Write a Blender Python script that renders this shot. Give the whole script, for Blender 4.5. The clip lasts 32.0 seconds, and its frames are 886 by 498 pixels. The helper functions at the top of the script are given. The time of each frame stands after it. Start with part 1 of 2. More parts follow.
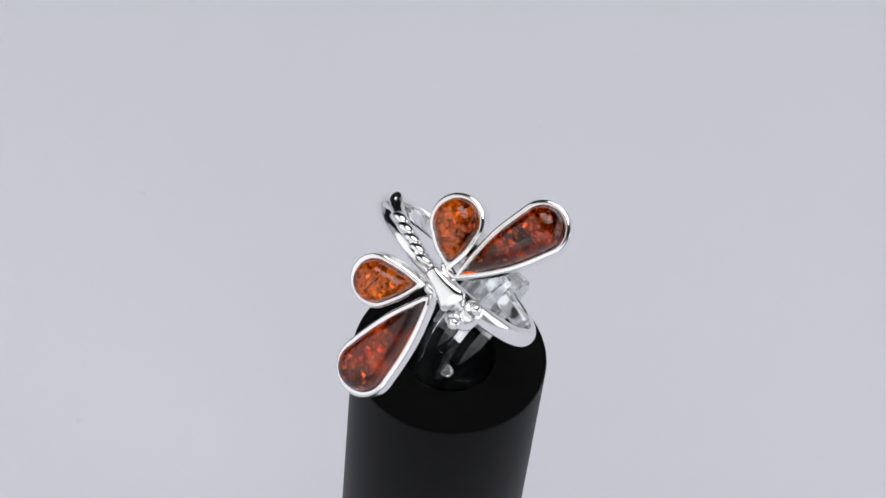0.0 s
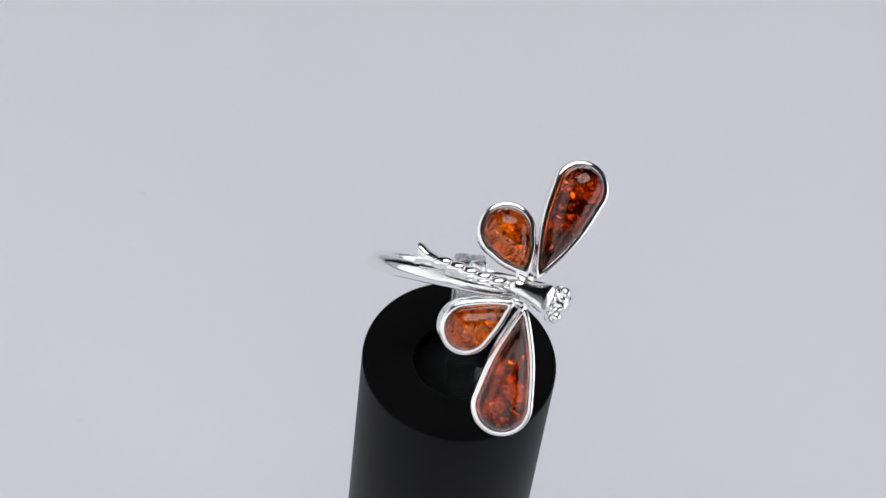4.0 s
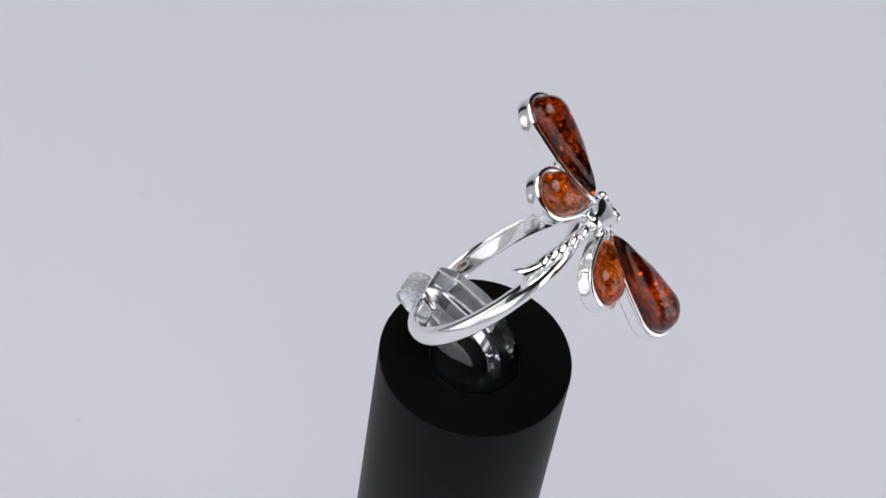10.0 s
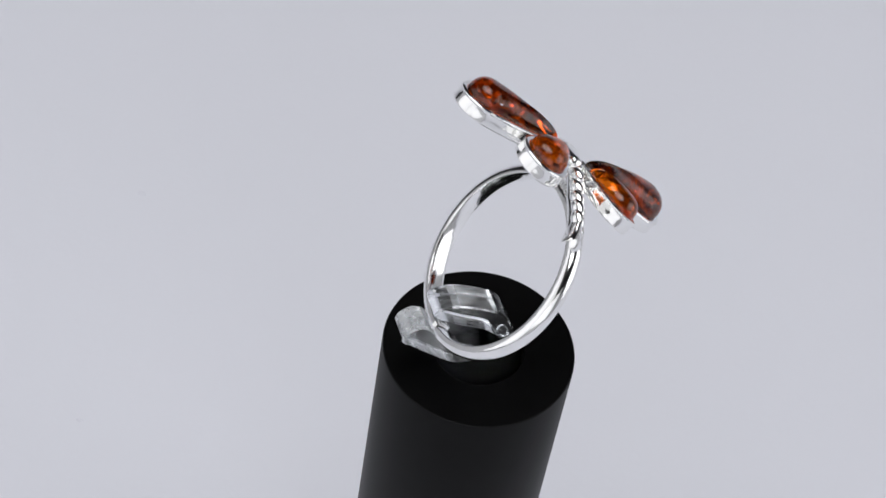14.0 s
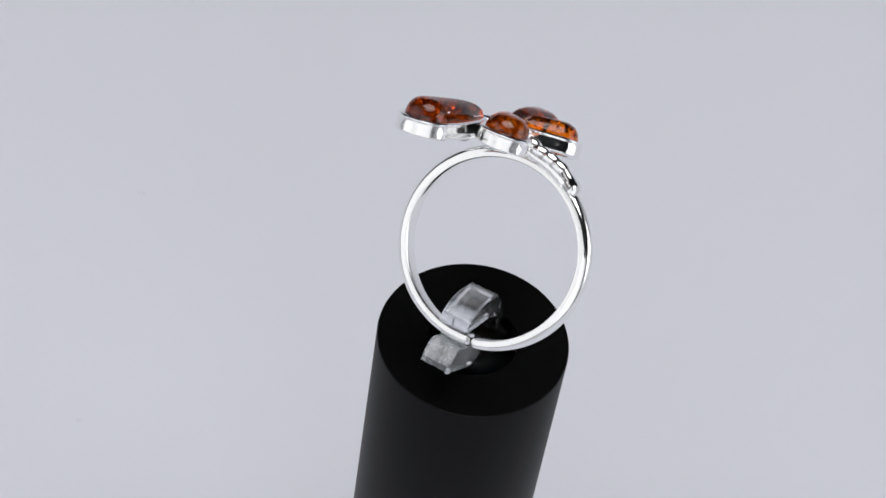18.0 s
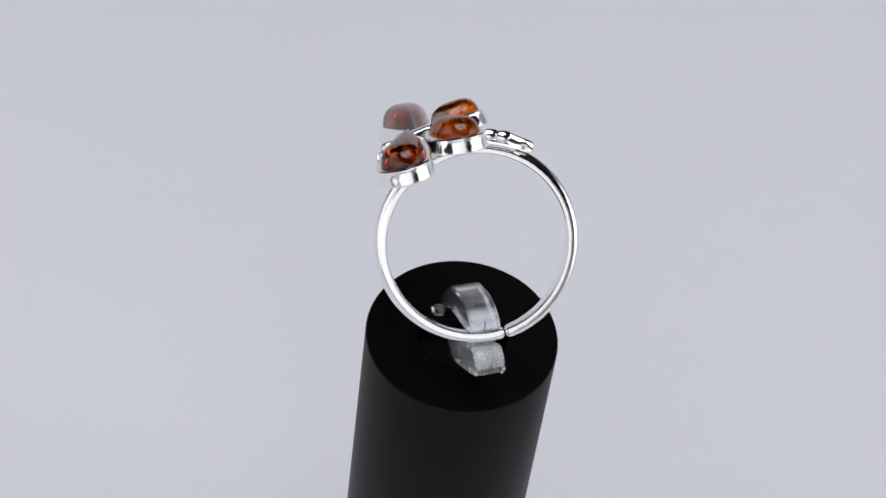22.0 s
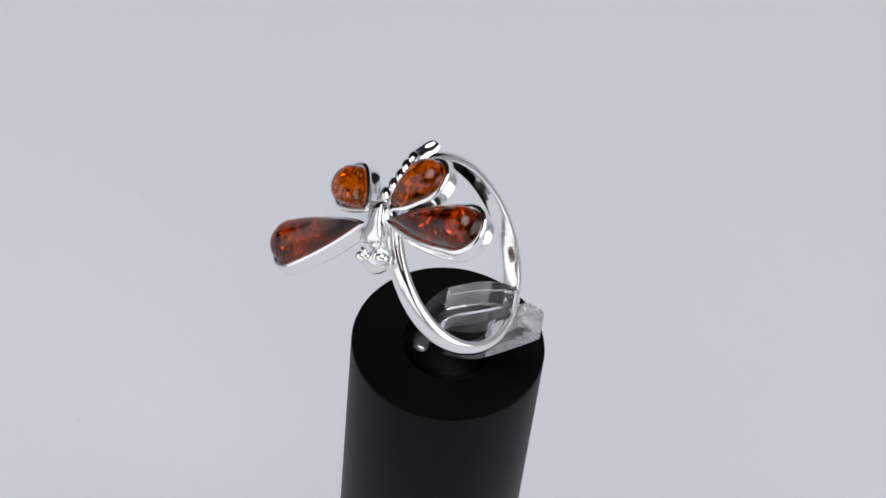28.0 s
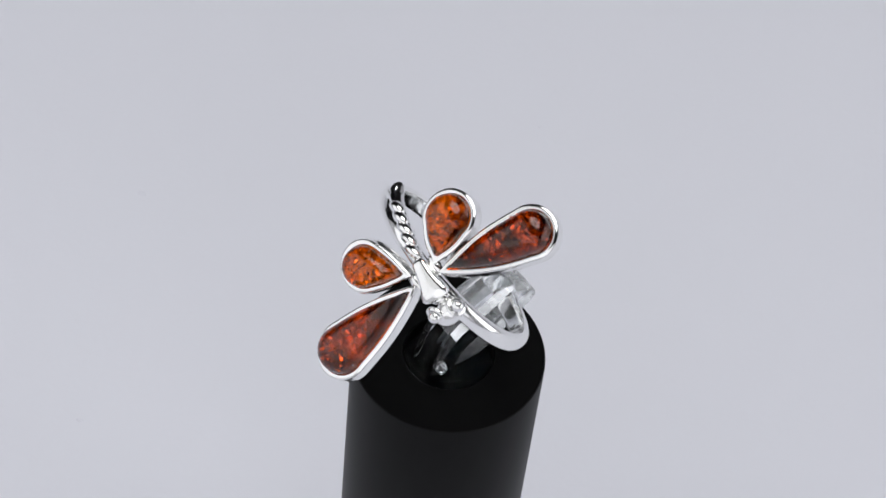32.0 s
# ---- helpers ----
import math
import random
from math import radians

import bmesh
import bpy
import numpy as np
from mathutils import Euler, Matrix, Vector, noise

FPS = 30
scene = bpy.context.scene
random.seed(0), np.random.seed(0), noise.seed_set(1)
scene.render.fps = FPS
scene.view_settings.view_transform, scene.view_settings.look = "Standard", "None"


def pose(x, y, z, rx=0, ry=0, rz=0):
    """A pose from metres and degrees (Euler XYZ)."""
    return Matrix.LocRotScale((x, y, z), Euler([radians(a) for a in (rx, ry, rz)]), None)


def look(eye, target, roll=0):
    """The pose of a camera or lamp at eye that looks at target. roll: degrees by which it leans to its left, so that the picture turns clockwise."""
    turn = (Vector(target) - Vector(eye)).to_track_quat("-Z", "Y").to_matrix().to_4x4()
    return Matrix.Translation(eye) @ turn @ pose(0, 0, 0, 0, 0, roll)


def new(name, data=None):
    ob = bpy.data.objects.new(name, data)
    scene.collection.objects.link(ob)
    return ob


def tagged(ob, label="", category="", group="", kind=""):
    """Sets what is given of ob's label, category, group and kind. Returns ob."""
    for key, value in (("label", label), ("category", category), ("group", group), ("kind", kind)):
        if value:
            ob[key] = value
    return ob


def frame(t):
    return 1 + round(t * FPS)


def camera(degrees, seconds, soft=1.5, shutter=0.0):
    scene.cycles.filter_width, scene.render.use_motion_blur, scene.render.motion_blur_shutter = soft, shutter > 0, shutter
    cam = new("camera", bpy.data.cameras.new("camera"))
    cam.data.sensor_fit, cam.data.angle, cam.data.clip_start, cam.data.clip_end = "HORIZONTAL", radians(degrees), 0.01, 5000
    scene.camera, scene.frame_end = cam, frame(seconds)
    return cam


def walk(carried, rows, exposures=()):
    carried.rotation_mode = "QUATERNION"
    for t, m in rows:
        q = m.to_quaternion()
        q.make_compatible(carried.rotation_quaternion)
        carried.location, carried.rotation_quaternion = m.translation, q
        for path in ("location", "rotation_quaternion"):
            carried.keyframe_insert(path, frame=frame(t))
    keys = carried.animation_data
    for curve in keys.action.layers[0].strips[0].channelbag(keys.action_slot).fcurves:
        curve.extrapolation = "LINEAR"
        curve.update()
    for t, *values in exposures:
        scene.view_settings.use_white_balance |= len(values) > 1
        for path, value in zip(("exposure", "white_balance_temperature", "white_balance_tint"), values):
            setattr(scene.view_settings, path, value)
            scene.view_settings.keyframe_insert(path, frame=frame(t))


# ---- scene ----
# A dragonfly ring with amber stones, held by a clear clip on a black post that turns on its spot.
# Plan in millimetres, post top at 70 mm, turned about the z axis; MM makes metres of it.
MM = 0.001
POST_TOP = 70.0
SECONDS = 32.0
TURN_RATE = 10.988                      # degrees a second

cam = camera(21.63, SECONDS, soft=1.6)
CAM = pose(0, -0.1449, 0.1927 + POST_TOP * MM) @ pose(0, 0, 0, 0, 0, 1.416) @ pose(0, 0, 0, 39.267) @ pose(0, 0, 0, 0, 0, 8.421)
walk(cam, [(0.0, CAM), (SECONDS, CAM)])

# ---- light ----
world = bpy.data.worlds.new("studio")
world.use_nodes = True
world.node_tree.nodes["Background"].inputs[0].default_value = (0.75, 0.8, 0.9, 1)
world.node_tree.nodes["Background"].inputs[1].default_value = 0.02
scene.world = world
scene.view_settings.exposure = 0.0


def softbox(name, eye, target, w, h, watts, colour, shape="RECTANGLE"):
    lamp = bpy.data.lights.new(name, "AREA")
    lamp.shape, lamp.size, lamp.size_y = shape, w, h
    lamp.energy, lamp.color = watts, colour
    ob = new(name, lamp)
    ob.matrix_world = look(eye, target)
    return ob


AIM = (0, 0, 0.085)
COOL = (0.975, 0.98, 1.0)
# a broad panel by the front left, one under the camera, a small one on the right, a round one overhead
softbox("softbox_left", (-0.393, -0.209, 0.33), AIM, 0.84, 0.56, 1.15, COOL)
softbox("softbox_front", (0.06, -0.50, 0.30), AIM, 0.50, 0.42, 0.46, COOL)
softbox("softbox_right", (0.487, -0.03, 0.19), AIM, 0.42, 0.32, 0.55, COOL)
softbox("softbox_top", (0.05, 0.07, 0.62), AIM, 0.54, 0.50, 2.10, COOL, "ELLIPSE")


# ---- materials ----
def material(name):
    m = bpy.data.materials.new(name)
    m.use_nodes = True
    nt = m.node_tree
    return m, nt, nt.nodes["Principled BSDF"]


def tex_noise(nt, scale, detail=4.0, rough=0.55, coords="Object"):
    tc = nt.nodes.new("ShaderNodeTexCoord")
    n = nt.nodes.new("ShaderNodeTexNoise")
    n.inputs["Scale"].default_value = scale
    n.inputs["Detail"].default_value = detail
    n.inputs["Roughness"].default_value = rough
    nt.links.new(tc.outputs[coords], n.inputs["Vector"])
    return n


def ramp(nt, socket, stops):
    r = nt.nodes.new("ShaderNodeValToRGB")
    els = r.color_ramp.elements
    while len(els) < len(stops):
        els.new(0.5)
    for e, (p, c) in zip(els, stops):
        e.position, e.color = p, (*c, 1) if len(c) == 3 else c
    nt.links.new(socket, r.inputs[0])
    return r


def bump(nt, b, socket, strength, distance):
    n = nt.nodes.new("ShaderNodeBump")
    n.inputs["Strength"].default_value = strength
    n.inputs["Distance"].default_value = distance
    nt.links.new(socket, n.inputs["Height"])
    nt.links.new(n.outputs[0], b.inputs["Normal"])


def make_paper(name, low, high):
    m, nt, b = material(name)
    n = tex_noise(nt, 9.0, 3)
    r = ramp(nt, n.outputs["Fac"], [(0.3, low), (0.7, high)])
    nt.links.new(r.outputs[0], b.inputs["Base Color"])
    b.inputs["Roughness"].default_value = 0.85
    f = tex_noise(nt, 900.0, 2)
    bump(nt, b, f.outputs["Fac"], 0.15, 0.0002)
    return m


def make_wall():
    m, nt, b = material("grey_wall")
    n = tex_noise(nt, 3.0, 4)
    r = ramp(nt, n.outputs["Fac"], [(0.3, (0.13, 0.13, 0.14)), (0.7, (0.17, 0.17, 0.18))])
    nt.links.new(r.outputs[0], b.inputs["Base Color"])
    b.inputs["Roughness"].default_value = 0.9
    return m


def make_silver():
    m, nt, b = material("polished_silver")
    b.inputs["Metallic"].default_value = 1.0
    b.inputs["Base Color"].default_value = (0.93, 0.93, 0.92, 1)
    n = tex_noise(nt, 2200.0, 3)
    r = ramp(nt, n.outputs["Fac"], [(0.3, (0.07, 0.07, 0.07)), (0.75, (0.16, 0.16, 0.16))])
    nt.links.new(r.outputs[0], b.inputs["Roughness"])
    w = tex_noise(nt, 900.0, 2)
    bump(nt, b, w.outputs["Fac"], 0.3, 0.00007)
    return m


def make_black(name, gloss, rough):
    m, nt, b = material(name)
    n = tex_noise(nt, 500.0, 4)
    r = ramp(nt, n.outputs["Fac"], [(0.3, (0.0014, 0.0014, 0.0015)), (0.7, (0.0024, 0.0024, 0.0026))])
    nt.links.new(r.outputs[0], b.inputs["Base Color"])
    b.inputs["Roughness"].default_value = rough
    b.inputs["Specular IOR Level"].default_value = gloss
    f = tex_noise(nt, 6000.0, 2)
    bump(nt, b, f.outputs["Fac"], 0.1, 0.00003)
    return m


def make_clear(name, clear, rough, relief, ior=1.49):
    """Moulded plastic; clear: its least and most see-through, in streaks."""
    m, nt, b = material(name)
    b.inputs["Base Color"].default_value = (0.94, 0.96, 0.98, 1)
    b.inputs["IOR"].default_value = ior
    streak = tex_noise(nt, 520.0, 5, 0.65)
    way = nt.nodes.new("ShaderNodeMapping")
    way.inputs["Scale"].default_value = (0.5, 1.6, 0.5)
    nt.links.new(streak.inputs["Vector"].links[0].from_socket, way.inputs["Vector"])
    nt.links.new(way.outputs[0], streak.inputs["Vector"])
    r = ramp(nt, streak.outputs["Fac"], [(0.35, [clear[1]] * 3), (0.68, [clear[0]] * 3)])
    nt.links.new(r.outputs[0], b.inputs["Transmission Weight"])
    n = tex_noise(nt, 900.0, 3)
    r = ramp(nt, n.outputs["Fac"], [(0.35, [rough * 0.6] * 3), (0.75, [rough * 1.3] * 3)])
    nt.links.new(r.outputs[0], b.inputs["Roughness"])
    if relief:
        bump(nt, b, n.outputs["Fac"], relief, 0.0001)
    return m


def make_amber(name, tint):
    """Clear glossy amber resin; its clouds lie under it."""
    m, nt, b = material(name)
    n = tex_noise(nt, 500.0, 4)
    r = ramp(nt, n.outputs["Fac"], [(0.3, tint), (0.7, (tint[0] * 0.85, tint[1] * 0.7, tint[2] * 0.6))])
    nt.links.new(r.outputs[0], b.inputs["Base Color"])
    b.inputs["Roughness"].default_value = 0.08
    b.inputs["IOR"].default_value = 1.54
    b.inputs["Specular IOR Level"].default_value = 0.22
    b.inputs["Transmission Weight"].default_value = 1.0
    return m


def make_bed(name, dark, mid, light, coverage, seed, glitter):
    """The depth of an amber stone: dark clouds, orange body and sun-spangles at random tilts."""
    m, nt, b = material(name)

    def node(kind, **values):
        n = nt.nodes.new(kind)
        for key, value in values.items():
            n.inputs[key].default_value = value
        return n

    tc, oi = node("ShaderNodeTexCoord"), node("ShaderNodeObjectInfo")
    shift = node("ShaderNodeVectorMath")
    shift.operation = "ADD"
    nt.links.new(tc.outputs["Object"], shift.inputs[0])
    nt.links.new(oi.outputs["Random"], shift.inputs[1])
    warp = node("ShaderNodeTexNoise", Scale=700.0, Detail=3.0)
    nt.links.new(shift.outputs[0], warp.inputs["Vector"])
    push = node("ShaderNodeVectorMath")
    push.operation = "MULTIPLY_ADD"
    push.inputs[1].default_value = (0.0016, 0.0016, 0.0016)
    nt.links.new(warp.outputs["Color"], push.inputs[0])
    nt.links.new(shift.outputs[0], push.inputs[2])
    big = node("ShaderNodeTexNoise", Scale=300.0 + seed, Detail=6.0, Roughness=0.66, Distortion=0.2)
    nt.links.new(shift.outputs[0], big.inputs["Vector"])
    body = ramp(nt, big.outputs["Fac"], [(coverage - 0.05, dark), (coverage + 0.0, mid), (coverage + 0.12, light)])
    scales = node("ShaderNodeTexVoronoi", Scale=1500.0)
    nt.links.new(push.outputs[0], scales.inputs["Vector"])
    grey = nt.nodes.new("ShaderNodeSeparateColor")
    nt.links.new(scales.outputs["Color"], grey.inputs[0])
    tone = ramp(nt, grey.outputs[0], [(0.0, (0.16, 0.12, 0.09)), (0.35, (0.5, 0.45, 0.38)), (0.7, (0.8, 0.78, 0.72)), (0.92, (1.0, 1.0, 1.0))])
    mix = nt.nodes.new("ShaderNodeMix")
    mix.data_type, mix.blend_type = "RGBA", "MULTIPLY"
    mix.inputs["Factor"].default_value = 0.6 * glitter
    nt.links.new(body.outputs[0], mix.inputs["A"])
    nt.links.new(tone.outputs[0], mix.inputs["B"])
    nt.links.new(mix.outputs["Result"], b.inputs["Base Color"])
    b.inputs["Roughness"].default_value = 0.24
    b.inputs["Metallic"].default_value = 1.0
    # the body between the scales scatters a deeper red
    deep = nt.nodes.new("ShaderNodeMix")
    deep.data_type, deep.blend_type = "RGBA", "MULTIPLY"
    deep.inputs["Factor"].default_value = 1.0
    nt.links.new(mix.outputs["Result"], deep.inputs["A"])
    deep.inputs["B"].default_value = (0.85, 0.42, 0.3, 1)
    haze, both, out = node("ShaderNodeBsdfDiffuse"), node("ShaderNodeMixShader", Fac=0.86), nt.nodes["Material Output"]
    nt.links.new(deep.outputs["Result"], haze.inputs["Color"])
    nt.links.new(haze.outputs[0], both.inputs[1])
    nt.links.new(b.outputs[0], both.inputs[2])
    nt.links.new(both.outputs[0], out.inputs["Surface"])
    # each scale leans its own way
    about = node("ShaderNodeVectorMath")
    about.operation = "SUBTRACT"
    about.inputs[1].default_value = (0.5, 0.5, 0.5)
    nt.links.new(scales.outputs["Color"], about.inputs[0])
    lean = node("ShaderNodeVectorMath")
    lean.operation = "DOT_PRODUCT"
    nt.links.new(about.outputs[0], lean.inputs[0])
    nt.links.new(push.outputs[0], lean.inputs[1])
    bump(nt, b, lean.outputs["Value"], 0.8, 1.3 * glitter)
    return m


def make_flake(name, colour, metal, rough):
    m, nt, b = material(name)
    g = nt.nodes.new("ShaderNodeNewGeometry")
    r = ramp(nt, g.outputs["Random Per Island"], [(0.0, [c * 0.5 for c in colour]), (1.0, colour)])
    nt.links.new(r.outputs[0], b.inputs["Base Color"])
    b.inputs["Metallic"].default_value = metal
    b.inputs["Roughness"].default_value = rough
    return m


PAPER = make_paper("pale_grey_paper", (0.755, 0.762, 0.822), (0.770, 0.777, 0.838))
LINT = make_paper("grey_lint", (0.738, 0.743, 0.806), (0.750, 0.757, 0.822))
CLOTH = make_paper("white_cloth", (0.70, 0.70, 0.71), (0.74, 0.74, 0.75))
WALL, SILVER, BLACK, SATIN = make_wall(), make_silver(), make_black("matte_black", 0.04, 0.5), make_black("satin_black", 0.10, 0.4)
CLEAR = make_clear("clear_plastic", (0.95, 1.0), 0.06, 0.02, 1.4)
HAZY = make_clear("hazy_plastic", (0.76, 0.96), 0.18, 0.03)
FROSTED = make_clear("frosted_plastic", (0.55, 0.85), 0.30, 0.1)
ROUGH = make_clear("rough_plastic", (0.30, 0.75), 0.5, 0.4)
FOOT = make_clear("clear_foot", (1.0, 1.0), 0.03, 0.0, 1.1)
AMBERS = (make_amber("cognac_amber", (0.96, 0.13, 0.004)), make_amber("honey_amber", (0.99, 0.225, 0.007)))
BEDS = (make_bed("cognac_depth", (0.04, 0.014, 0.008), (0.48, 0.25, 0.11), (1.0, 0.84, 0.52), 0.51, 20.0, 1.0),
        make_bed("honey_depth", (0.07, 0.028, 0.014), (0.72, 0.46, 0.22), (1.0, 0.92, 0.60), 0.46, 0.0, 0.75))
SPANGLE = make_flake("gold_spangle", (1.0, 0.92, 0.75), 1.0, 0.2)



# ---- building helpers ----
def mesh_of(name, bm, mat, smooth=True):
    bmesh.ops.recalc_face_normals(bm, faces=bm.faces)
    me = bpy.data.meshes.new(name)
    for v in bm.verts:
        v.co *= MM
    bm.to_mesh(me)
    bm.free()
    me.materials.append(mat)
    if smooth:
        me.polygons.foreach_set("use_smooth", [True] * len(me.polygons))
        me.set_sharp_from_angle(angle=radians(38))
    return me


def part(name, bm, mat, parent, label="", smooth=True):
    """Links a bmesh, in millimetres of its thing's space, as one mesh under a thing or a part."""
    ob = new(name, mesh_of(name, bm, mat, smooth))
    ob.parent = parent
    if label:
        ob["label"] = label
    return ob


def loft(bm, loops, closed_ring=True, cap_start=True, cap_end=True):
    """Skins a row of equal loops of points."""
    rows = [[bm.verts.new(p) for p in loop] for loop in loops]
    n = len(rows[0])
    for a, b in zip(rows, rows[1:]):
        for i in range(n if closed_ring else n - 1):
            j = (i + 1) % n
            bm.faces.new((a[i], a[j], b[j], b[i]))
    if cap_start:
        bm.faces.new(rows[0])
    if cap_end:
        bm.faces.new(rows[-1][::-1])
    return rows


def outline_offset(pts, d):
    """A closed outline moved inwards by d."""
    n = len(pts)
    out = []
    for i in range(n):
        ax, ay = pts[i - 1]
        bx, by = pts[(i + 1) % n]
        tx, ty = bx - ax, by - ay
        k = math.hypot(tx, ty) or 1.0
        out.append((pts[i][0] - ty / k * d, pts[i][1] + tx / k * d))
    return out


def pear(length, width, bulge, n=64):
    """A drop outline, counterclockwise: its tip at x = 0, its round end at x = length."""
    r = width / 2
    c = length - r
    half = math.acos(r / c)                    # where the tangent from the tip meets the circle
    m, pts = n // 4, []
    for i in range(m):                         # lower side, tip to circle
        k = i / m
        pts.append((k * (c - r * math.cos(half)), -k * r * math.sin(half) - bulge * r * math.sin(math.pi * k)))
    arc = n - 2 * m
    for i in range(arc + 1):
        a = -(math.pi - half) + i / arc * 2 * (math.pi - half)
        pts.append((c + r * math.cos(a), r * math.sin(a)))
    return pts + [(x, -y) for x, y in reversed(pts[1:m])]


# ---- setting ----
def box_sheet(name, x0, x1, y0, y1, z0, z1, mat):
    bm = bmesh.new()
    bmesh.ops.create_cube(bm, size=1.0, matrix=Matrix.Translation(((x0 + x1) / 2, (y0 + y1) / 2, (z0 + z1) / 2)) @ Matrix.Diagonal((x1 - x0, y1 - y0, z1 - z0, 1)))
    return tagged(new(name, mesh_of(name, bm, mat, False)), kind="structure")


def build_setting():
    bm = bmesh.new()
    # flat; the far edge, out of view, turns up a little to lighten the thorax
    top = [(-700.0, 0.0), (380.0, 0.0)] + [(380.0 + 140.0 * math.sin(radians(a)), 140.0 - 140.0 * math.cos(radians(a))) for a in range(6, 79, 6)]
    loops = []
    for x in (-595.0, 595.0):
        loops.append([(x, y, z) for y, z in top] + [(x, y + 2.0, z - 2.5) for y, z in reversed(top)])
    loft(bm, loops)
    tagged(new("backdrop", mesh_of("backdrop", bm, PAPER)), "plain pale grey paper sheet, its unseen far edge turned up as a reflector", "backdrop", kind="structure")
    # added reflectors, unseen: white cloth left and before the post, low white card right
    box_sheet("fill_cloth_west", -625, -620, -560, 280, 4, 720, CLOTH)
    box_sheet("fill_cloth_front", -615, 600, -565, -560, 4, 620, CLOTH)
    box_sheet("fill_card_east", 600, 605, -560, 560, 4, 400, CLOTH)
    box_sheet("floor", -1800, 1800, -1800, 1800, -20, -10, WALL)
    box_sheet("ceiling", -1800, 1800, -1800, 1800, 1650, 1660, WALL)
    box_sheet("wall_1", -1800, 1800, 1800, 1810, -10, 1650, WALL)
    box_sheet("wall_2", -1800, 1800, -1810, -1800, -10, 1650, WALL)
    box_sheet("wall_3", -1810, -1800, -1800, 1800, -10, 1650, WALL)
    box_sheet("wall_4", 1800, 1810, -1800, 1800, -10, 1650, WALL)


build_setting()


# ---- the post ----
POST_R = 10.1
POST_LEAN = (-0.0182, -0.0113)
POST_AT = (-1.268, -1.067)
RECESS_R = 4.7


def build_post():
    base = new("display_post")
    tagged(base, "matte black round plastic display post holding a clear ring clip", "display stand")
    bm = bmesh.new()
    prof = [(0.01, -2.0), (RECESS_R, -2.0), (RECESS_R, -0.15), (RECESS_R + 0.12, 0.0), (POST_R - 0.15, 0.0), (POST_R - 0.15, -2.0)]
    side = [(POST_R - 0.15, -3.0), (POST_R - 0.14, -0.02), (POST_R - 0.05, -0.05), (POST_R, -0.22), (POST_R - 0.09, -30.0), (POST_R - 0.2, -POST_TOP + 0.4), (POST_R - 0.5, -POST_TOP + 0.05)]
    n = 128
    for name, line, mat in (("top_disc", prof, BLACK), ("post_body", side, SATIN)):
        bm = bmesh.new()
        loft(bm, [[(r * math.cos(2 * math.pi * i / n), r * math.sin(2 * math.pi * i / n), z) for i in range(n)] for r, z in line])
        part(name, bm, mat, base)
    return base


def lean_matrix():
    n = Vector((POST_LEAN[0], POST_LEAN[1], 1)).normalized()
    return Vector((0, 0, 1)).rotation_difference(n).to_matrix().to_4x4()


POST_POSE = pose(POST_AT[0] * MM, POST_AT[1] * MM, POST_TOP * MM) @ lean_matrix()


# ---- the clip ----
CLIP_TURN, CLIP_SIDE, CLIP_HALF = 51.0, 0.2, 1.55
UPPER_JAW = [(-5.3, -0.3), (-5.15, 2.3), (-4.5, 4.4), (-3.3, 6.55), (-2.75, 7.25), (-2.5, 7.5), (-1.7, 8.0), (-0.3, 8.9), (1.0, 9.45), (2.2, 9.8), (3.4, 9.8), (4.2, 9.45), (4.55, 8.9), (4.3, 8.35),
             (3.2, 7.5), (1.3, 6.25), (-0.8, 5.1), (-1.4, 4.75), (-1.65, 4.55), (-2.6, 3.6), (-3.4, 1.8), (-3.6, -0.3)]
LOWER_JAW = [(1.0, -0.3), (2.6, 0.7), (5.0, 2.9), (6.9, 4.7), (7.55, 5.5), (7.5, 6.25), (7.0, 6.85), (5.8, 7.35), (5.1, 7.1), (4.3, 6.2), (2.6, 4.7), (0.6, 3.4), (-1.0, 2.3), (-2.0, 0.9), (-2.2, -0.3)]


def eased(prof, times=2):
    """Cuts the corners of a closed outline."""
    for _ in range(times):
        out = []
        for a, b in zip(prof, prof[1:] + prof[:1]):
            out += [(0.75 * a[0] + 0.25 * b[0], 0.75 * a[1] + 0.25 * b[1]), (0.25 * a[0] + 0.75 * b[0], 0.25 * a[1] + 0.75 * b[1])]
        prof = out
    return prof


def slab(bm, prof, half):
    """A profile in x and z, drawn out along y, with its long edges bevelled."""
    e = 0.18
    prof = eased(prof)
    inner = outline_offset(prof, e)
    if sum(a[0] * b[1] - b[0] * a[1] for a, b in zip(prof, prof[1:] + prof[:1])) < 0:
        inner = outline_offset(prof, -e)
    loops = [[(x, -half, z) for x, z in inner], [(x, -half + e, z) for x, z in prof], [(x, half - e, z) for x, z in prof], [(x, half, z) for x, z in inner]]
    loft(bm, loops)


def finish(ob, from_x, up, dull, haze, to_x=99.0):
    """Dulls the tip of a jaw, past from_x, up to to_x, where it faces up or down; the rest of the tip is hazy, the root clear."""
    ob.data.materials.append(dull)
    ob.data.materials.append(haze)
    for p in ob.data.polygons:
        tip = p.center.x > from_x * MM
        dulled = p.center.x < to_x * MM and (p.normal.z > up or p.normal.z < -0.3)
        p.material_index = 0 if not tip else 1 if dulled else 2


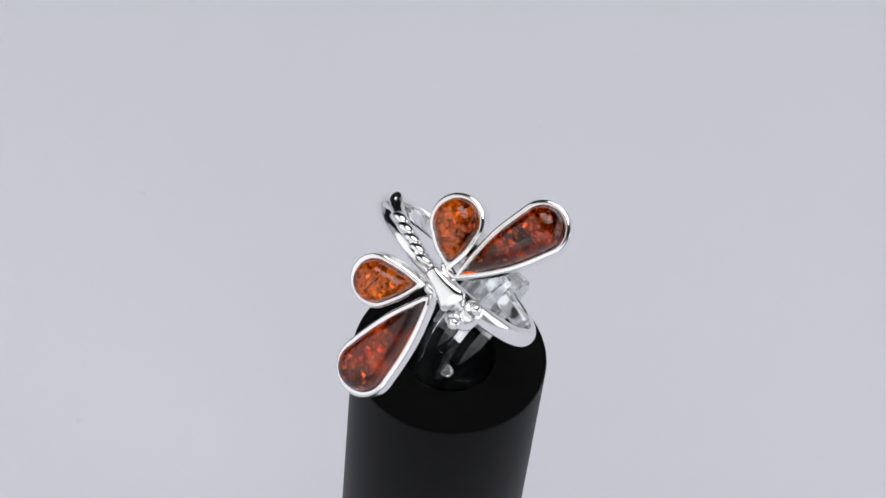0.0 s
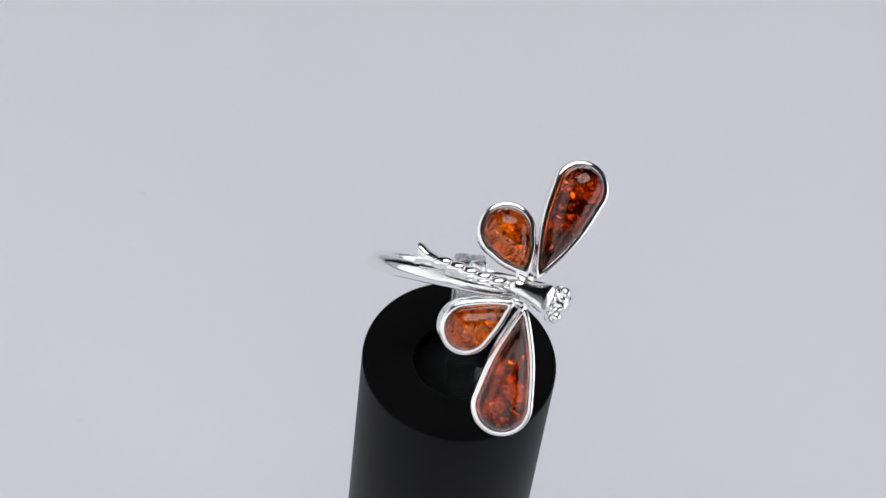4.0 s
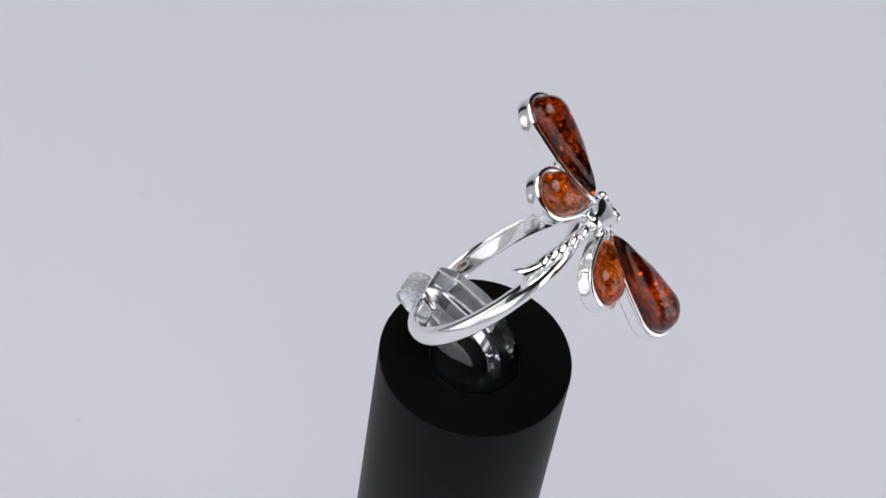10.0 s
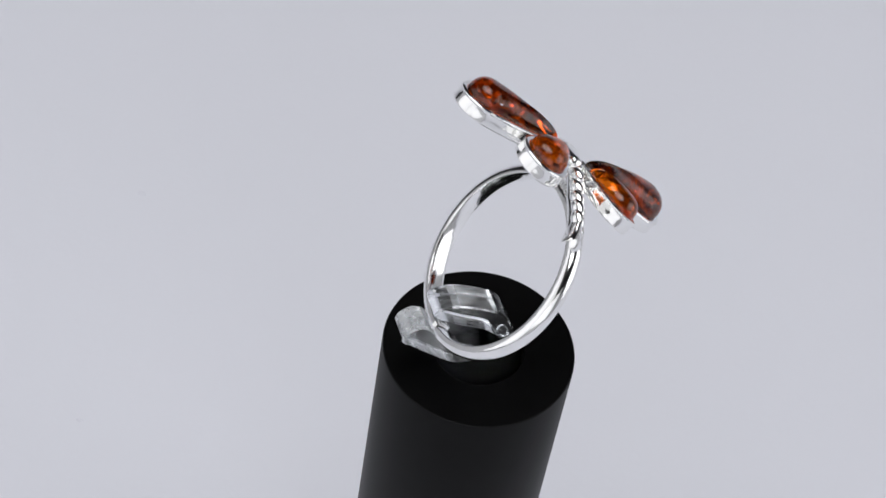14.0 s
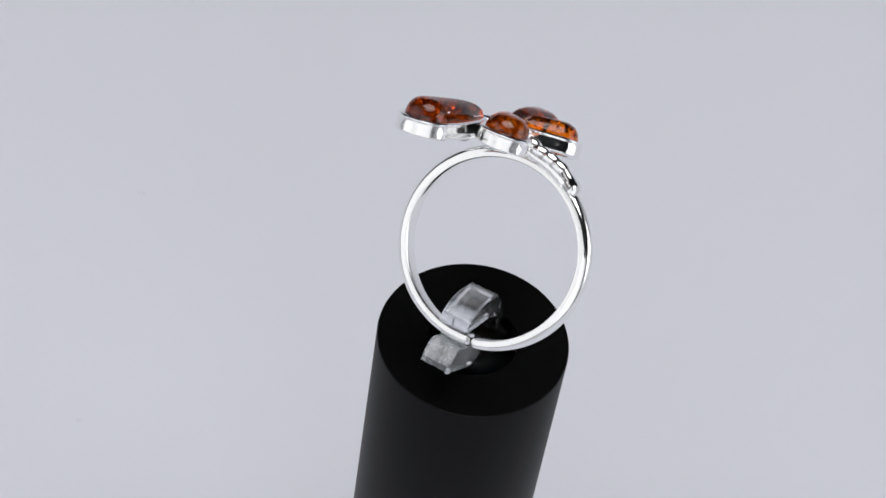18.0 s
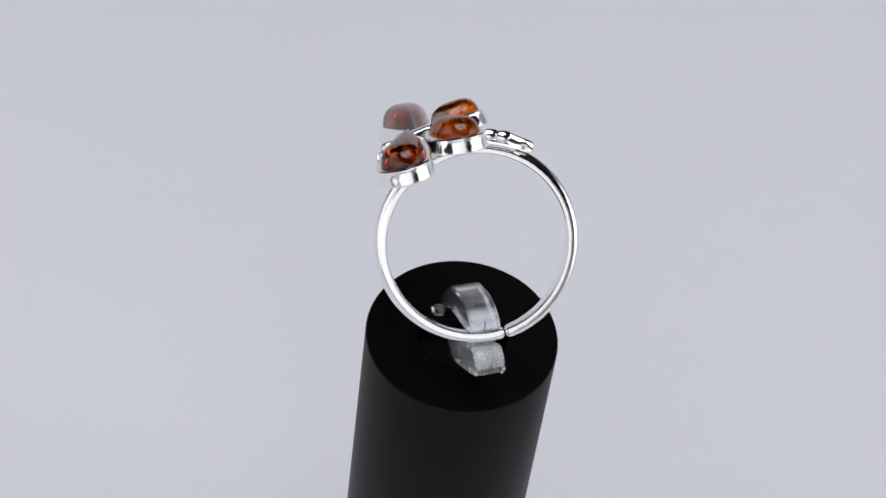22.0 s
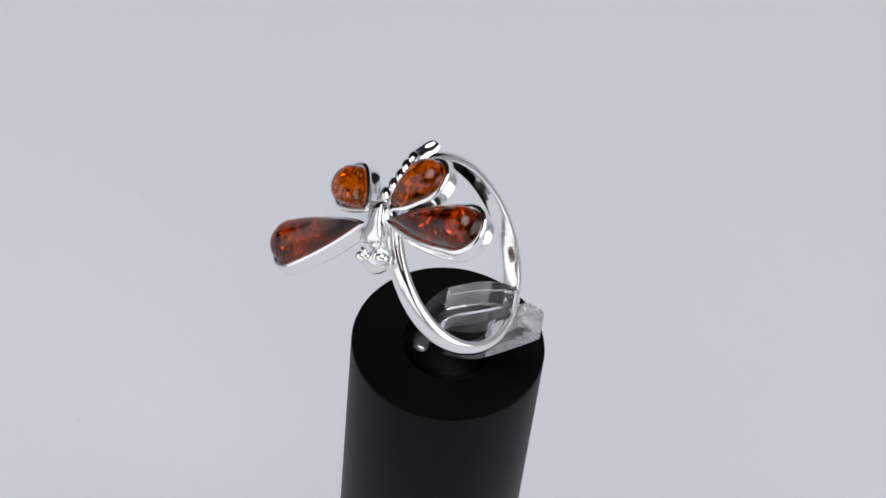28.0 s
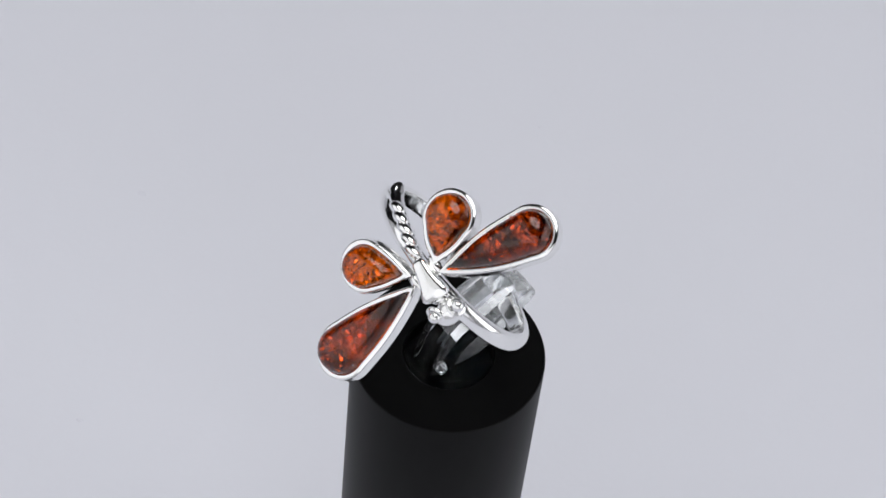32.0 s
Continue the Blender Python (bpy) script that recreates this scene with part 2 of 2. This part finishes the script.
def build_clip():
    base = new("ring_clip")
    tagged(base, "clear plastic pinch clip with two jaws gripping the ring", "ring clip")
    bm = bmesh.new()
    slab(bm, UPPER_JAW, CLIP_HALF)
    # the stub of the moulding gate, and a chipped tip
    rings = []
    for y, r in ((-1.4, 0.6), (-2.1, 0.6), (-2.4, 0.52), (-2.56, 0.3), (-2.62, 0.02)):
        rings.append([(-4.2 + r * math.cos(2 * math.pi * k / 20), y, 1.45 + r * math.sin(2 * math.pi * k / 20)) for k in range(20)])
    finish(part("upper_jaw", bm, FOOT, base), -2.3, 0.7, HAZY, CLEAR, 1.9)
    bm = bmesh.new()
    loft(bm, rings)
    part("gate_stub", bm, CLEAR, base)
    bm = bmesh.new()
    slab(bm, LOWER_JAW, CLIP_HALF)
    finish(part("lower_jaw", bm, FOOT, base), 2.6, 0.5, FROSTED, HAZY)
    bm = bmesh.new()
    rnd = random.Random(4)
    for _ in range(22):
        k = rnd.random()
        at = Vector((7.4 - 1.6 * k ** 2, rnd.choice((1.42, 1.42, -1.42)) + rnd.uniform(-0.12, 0.12), 5.5 - 1.5 * k ** 2 + rnd.uniform(-0.15, 0.5)))
        bmesh.ops.create_icosphere(bm, subdivisions=1, radius=rnd.uniform(0.08, 0.24), matrix=Matrix.Translation(at) @ Euler((rnd.random(), rnd.random(), 0)).to_matrix().to_4x4() @ Matrix.Diagonal((1.0, 0.7, 1.3, 1)))
    part("chipped_edge", bm, ROUGH, base, "rough chipped edge", smooth=False)
    bm = bmesh.new()
    n = 72
    prof = [(4.4, -1.9), (4.4, -0.7), (4.15, -0.35), (3.4, -0.12), (1.7, 0.0), (0.01, 0.04)]
    loft(bm, [[(-1.65 + r * math.cos(2 * math.pi * i / n), -0.1 + r * math.sin(2 * math.pi * i / n), z) for i in range(n)] for r, z in prof])
    part("foot_disc", bm, FOOT, base, "clear round foot sunk in the post")
    return base


CLIP_POSE = pose(0, 0, POST_TOP * MM, 0, 0, CLIP_TURN) @ pose(0, CLIP_SIDE * MM, 0)

# ---- the ring ----
RING_AT = (-1.967, -1.542, 14.436)
RING_X = Vector((-0.69869, 0.71542, 0.0))
RING_Y = Vector((-0.50232, -0.49057, 0.71205))
RING_Z = Vector((0.50942, 0.49750, 0.70213))
RING_POSE = Matrix.Translation((RING_AT[0] * MM, RING_AT[1] * MM, (RING_AT[2] + POST_TOP) * MM)) @ Matrix((RING_X, RING_Y, RING_Z)).transposed().to_4x4()


def polar(angle, r, n):
    """Ring space: degrees round the band, distance from its centre, distance along its axis."""
    return Vector((r * math.cos(radians(angle)), r * math.sin(radians(angle)), n))


BODY_LINE = ((140.0, 0.0), (133.5, 0.25), (120.0, 0.95), (107.0, 1.40), (89.0, 1.80), (71.0, 2.30), (55.0, 2.65))


def body_n(angle):
    """The insect's axis crosses the band a little."""
    for (a, p), (b, q) in zip(BODY_LINE, BODY_LINE[1:]):
        if angle >= b or b == BODY_LINE[-1][0]:
            return p + (q - p) * (angle - a) / (b - a)


BAND_TILT = Vector((0, 0, 1)).rotation_difference(Vector((-0.0139, -0.0728, 0.9972))).to_matrix()


def build_band(base):
    """An open band, flat inside and rounded outside; one end stands a little proud of the other."""
    bm = bmesh.new()
    prof = []
    for i in range(17):
        a = -math.pi / 2 + i / 16 * math.pi
        prof.append((0.12 + 1.07 * max(0.0, math.cos(a)) ** 0.6, math.sin(a)))
    prof += [(0.05, 0.985), (0.0, 0.92), (-0.05, 0.7), (-0.08, 0.4), (-0.09, 0.0), (-0.08, -0.4), (-0.05, -0.7), (0.0, -0.92), (0.05, -0.985)]
    loops = []
    steps = 200
    for k in range(steps + 1):
        t = k / steps
        ang = -74.0 + 359.1 * t
        out = 0.14 * max(0.0, 1 - t * 5) ** 1.5
        near = min(1.0, min(t, 1 - t) / 0.006)
        taper = 0.72 + 0.28 * math.sqrt(1 - (1 - near) ** 2)
        half = taper * (0.88 + 0.20 * (0.5 - 0.5 * math.sin(radians(ang))) ** 1.5)
        loops.append([BAND_TILT @ polar(ang, 9.16 - 0.12 * max(0.0, math.sin(radians(ang))) ** 2 + out + 0.5 + (p - 0.5) * taper, h * half) for p, h in prof])
    loft(bm, loops)
    part("band", bm, SILVER, base, "open polished silver band")


def oriented(tip, end, up):
    x = (end - tip).normalized()
    z = (up - x * up.dot(x)).normalized()
    y = z.cross(x)
    return Matrix((x, y, z)).transposed().to_4x4(), (end - tip).length


def dome_height(k, dome):
    """Height of a stone's surface over its foot, k from 0 in the middle to 1 at the rim."""
    return dome * math.sin(math.acos(min(1.0, k ** 1.39))) ** 0.9


def build_wing(base, tip, end, up, width, bulge, dome, deep, amber, label):
    """A drop-shaped setting and its domed stone; tip and end are those of the stone's foot."""
    turn, length = oriented(tip, end, up)
    m = Matrix.Translation(tip) @ turn
    edge = pear(length, width, bulge)
    bm = bmesh.new()
    levels = [(0.02, -0.4), (0.04, -1.1), (0.5, -1.25), (0.52, -deep + 0.06), (0.46, -deep), (-0.2, -deep), (-0.40, -deep + 0.04), (-0.475, -deep + 0.13), (-0.48, -deep + 0.22), (-0.44, -0.85), (-0.395, -0.34), (-0.41, -0.22), (-0.45, -0.15), (-0.44, -0.04), (-0.35, 0.05), (-0.16, 0.10), (-0.05, 0.09), (0.08, 0.07), (0.17, 0.0), (0.2, -0.3)]
    loops = []
    for d, z in levels:
        ring = outline_offset(edge, d)
        ring[0] = (ring[0][0] + 0.6 * d, 0.0)
        loops.append([m @ Vector((x, y, z)) for x, y in ring])
    loft(bm, loops, cap_start=False, cap_end=False)
    wing = part("wing_setting", bm, SILVER, base, "")
    bm = bmesh.new()
    cx = length - width / 2
    foot = outline_offset(edge, 0.14)
    rings = [(0.004, -1.2), (0.9, -1.2), (0.97, -1.1), (1.0, 0.0)]
    for i in range(1, 13):
        a = i / 13 * math.pi / 2
        rings.append((math.cos(a) ** 0.76, dome * math.sin(a) ** 0.9))
    rings.append((0.004, dome))
    loft(bm, [[m @ Vector((cx + (x - cx) * s, y * s, z)) for x, y in foot] for s, z in rings])
    part("amber_stone", bm, AMBERS[amber], wing, label)
    bm = bmesh.new()
    cloud = [(0.93, -0.7), (0.955, -0.6), (0.955, -0.3)] + [(0.955 * k, -0.25 + 0.2 * dome_height(k, dome)) for k in (0.97, 0.92, 0.84, 0.74, 0.62, 0.48, 0.33, 0.17, 0.01)]
    loft(bm, [[m @ Vector((cx + (x - cx) * k, y * k, z)) for x, y in foot] for k, z in cloud])
    part("cloudy_bed", bm, BEDS[amber], wing)
    rnd = random.Random(int(1000 * abs(end.z)))
    bm = bmesh.new()
    for _ in range((210, 80)[amber]):
        x, y = rnd.choice(edge)
        k = 0.82 * math.sqrt(rnd.random())
        at = Vector((cx + (x - cx) * k, y * k, rnd.uniform(0.32, 0.7) * dome_height(k, dome)))
        turn = Euler((rnd.gauss(0, 0.75), rnd.gauss(0, 0.75), rnd.uniform(0, 6.28))).to_matrix()
        r = 0.15 * (0.25 + 1.2 * rnd.random() ** 1.8)
        loop = []
        for i in range(6):
            a = i / 6 * 2 * math.pi
            q = r * rnd.uniform(0.55, 1.15)
            loop.append(turn @ Vector((q * 2.0 * math.cos(a), q * math.sin(a), 0)))
        thick = turn @ Vector((0, 0, 0.015))
        loft(bm, [[m @ (at + p - thick) for p in loop], [m @ (at + p + thick) for p in loop]])
    tagged(part("gold_spangles", bm, SPANGLE, wing, smooth=False), kind="stuff")
    return wing


def ball(bm, at, r, sx=1.0, sy=1.0, sz=1.0, turn=None):
    m = Matrix.Translation(at) @ (turn or Matrix()) @ Matrix.Diagonal((r * sx, r * sy, r * sz, 1))
    bmesh.ops.create_uvsphere(bm, u_segments=28, v_segments=16, radius=1.0, matrix=m)


def body_frame(angle):
    """Tangent towards the tail, sideways and outwards, on the insect's axis."""
    up = polar(angle, 1, 0)
    along = (polar(angle - 1, 11.4, body_n(angle - 1)) - polar(angle + 1, 11.4, body_n(angle + 1))).normalized()
    side = up.cross(along).normalized()
    return Matrix((along, side, along.cross(side))).transposed().to_4x4()


def build_insect(base):
    # thorax: a bell that is broad by the head and runs out to the tail
    bm = bmesh.new()
    loops = []
    for x, w, h in ((-1.78, 0.4, 0.1), (-1.74, 0.85, 0.34), (-1.58, 1.22, 0.60), (-1.25, 1.40, 0.76), (-0.7, 1.26, 0.80), (0.0, 1.0, 0.80), (0.8, 0.82, 0.80), (1.6, 0.72, 0.80), (2.15, 0.64, 0.74), (2.4, 0.5, 0.55), (2.48, 0.3, 0.35), (2.52, 0.08, 0.2)):
        f = body_frame(120.0).to_3x3()
        c0 = polar(120.0, 12.35, body_n(120.0)) + f @ Vector((x, 0, -0.2 * x))
        ring = []
        for i in range(28):
            a = 2 * math.pi * i / 28
            up = math.sin(a)
            ring.append(c0 + f @ Vector((0, w * math.cos(a), h * up ** 0.3 if up > 0 else 1.2 * up)))
        loops.append(ring)
    loft(bm, loops)
    part("thorax", bm, SILVER, base)
    # head, neck beads, and the two eyes in their collars
    bm = bmesh.new()
    ball(bm, Vector((-8.67, 8.55, 0.22)), 1.2, 1.0, 1.0, 1.3)
    part("head", bm, SILVER, base)
    bm = bmesh.new()
    f = body_frame(128.6)
    ball(bm, polar(128.4, 12.1, body_n(128.4)), 0.55, 0.8, 1.6, 1.0, f)
    part("neck", bm, SILVER, base)
    for side in (-1, 1):
        bm = bmesh.new()
        ball(bm, polar(116.0, 11.75, body_n(116.0) + side * 1.25), 0.72, 1.5, 0.8, 0.8, body_frame(116.0))
        part("wing_root", bm, SILVER, base)
    for at, axis in (((-9.10, 9.05, 1.35), (-0.55, 0.5, 0.67)), ((-8.62, 9.62, -0.92), (-0.55, 0.5, -0.67))):
        at = Vector(at)
        bm = bmesh.new()
        ball(bm, at, 0.63)
        eye = part("eye", bm, SILVER, base)
        turn = Vector(axis).to_track_quat("Z", "Y").to_matrix()
        bm = bmesh.new()
        loops = []
        for i in range(32):
            a = 2 * math.pi * i / 32
            d = Vector((math.cos(a), math.sin(a), 0))
            loops.append([at + turn @ (d * (0.84 + 0.18 * math.cos(b)) + Vector((0, 0, 0.24 * math.sin(b) - 0.28))) for b in [2 * math.pi * k / 12 for k in range(12)]])
        loft(bm, loops + loops[:1], cap_start=False, cap_end=False)
        bmesh.ops.remove_doubles(bm, verts=bm.verts, dist=1e-4)
        part("collar", bm, SILVER, eye)
    # tail of beads on a spine, and a forked end
    bm = bmesh.new()
    loops = []
    for i in range(25):
        a = 110 - i * 42 / 24
        c, g = polar(a, 10.2 + max(0, (a - 93) * 0.07), body_n(a)), body_frame(a).to_3x3()
        loops.append([c + g @ Vector((0, 0.46 * math.cos(b), 0.62 * math.sin(b))) for b in [2 * math.pi * k / 14 for k in range(14)]])
    loft(bm, loops)
    part("tail_spine", bm, SILVER, base)
    for i, a in enumerate((104.0, 96.8, 89.6, 82.4, 75.4)):
        bm = bmesh.new()
        ball(bm, polar(a, 10.76 + max(0, (a - 93) * 0.08), body_n(a)), 0.78 + 0.03 * i, 1.34 - 0.02 * i, 0.66, 0.80, body_frame(a) @ Matrix.Rotation(radians(20), 4, "Z"))
        part("tail_bead", bm, SILVER, base)
    bm = bmesh.new()
    f = body_frame(68)
    c0 = polar(68, 10.3, body_n(68))
    out = [(-1.7, 0.0), (-1.55, 0.34), (-0.6, 0.58), (0.3, 0.74), (0.9, 1.1), (1.6, 1.32), (1.2, 0.7), (0.1, 0.0), (1.2, -0.7), (1.6, -1.32), (0.9, -1.1), (0.3, -0.74), (-0.6, -0.58), (-1.55, -0.34)]
    out = eased(out, 2)
    loops = []
    for d, z in ((0.15, -0.3), (0.0, 0.0), (0.0, 0.3), (0.06, 0.56), (0.18, 0.76), (0.36, 0.9), (0.6, 0.98), (0.85, 1.0)):
        loops.append([c0 + f.to_3x3() @ Vector((x * (1 - d * 0.4), 0.86 * y * (1 - d), z)) for x, y in out])
    loft(bm, loops)
    part("tail_fork", bm, SILVER, base)


def build_ring():
    base = new("dragonfly_ring")
    tagged(base, "silver dragonfly ring with four drop-shaped amber wings", "ring")
    build_band(base)
    build_insect(base)
    dark, honey = "dark cognac amber with glittering flakes", "honey amber with dark flecks"
    for tip, end, up, width, bulge, dome, deep, amber, label in (
            ((-6.48, 10.96, 3.01), (-9.36, 8.68, 13.45), (-0.22, 0.963, 0.152), 4.50, 0.20, 1.95, 1.60, 0, dark),
            ((-4.99, 11.33, 3.04), (-1.33, 11.26, 8.17), (-0.127, 0.986, 0.112), 4.60, 0.12, 1.75, 1.56, 1, honey),
            ((-4.17, 11.69, -0.46), (0.94, 12.62, -4.57), (-0.269, 0.959, -0.091), 4.32, 0.07, 1.75, 1.58, 1, honey),
            ((-5.67, 11.24, -0.92), (-5.17, 11.40, -12.38), (-0.111, 0.993, 0.042), 4.95, 0.15, 2.15, 1.53, 0, dark)):
        build_wing(base, Vector(tip), Vector(end), Vector(up), width, bulge, dome, deep, amber, label)
    return base


def build_lint(x, y, size, seed):
    rnd = random.Random(seed)
    bm = bmesh.new()
    for _ in range(4):
        bmesh.ops.create_icosphere(bm, subdivisions=2, radius=1.0, matrix=Matrix.Translation((rnd.uniform(-0.6, 0.6) * size, rnd.uniform(-0.4, 0.4) * size, 0.02)) @ Matrix.Diagonal((size * rnd.uniform(0.4, 1), size * rnd.uniform(0.3, 0.6), 0.04, 1)))
    ob = new("lint_speck", mesh_of("lint_speck", bm, LINT))
    ob.location = (x * MM, y * MM, 0)
    return tagged(ob, "faint grey speck of lint lying on the backdrop", "lint", "specks on the backdrop")


for x, y, size, seed in ((-50.2, 70.8, 0.62, 1), (-49.7, 29.8, 0.55, 2), (6.0, 96.9, 0.32, 3)):
    build_lint(x, y, size, seed)

POST, CLIP, RING = build_post(), build_clip(), build_ring()


def motions():
    times = [i * 0.5 for i in range(int(SECONDS * 2) + 1)]
    for thing, m in ((POST, POST_POSE), (CLIP, CLIP_POSE), (RING, RING_POSE)):
        walk(thing, [(t, pose(0, 0, 0, 0, 0, TURN_RATE * t) @ m) for t in times])


motions()
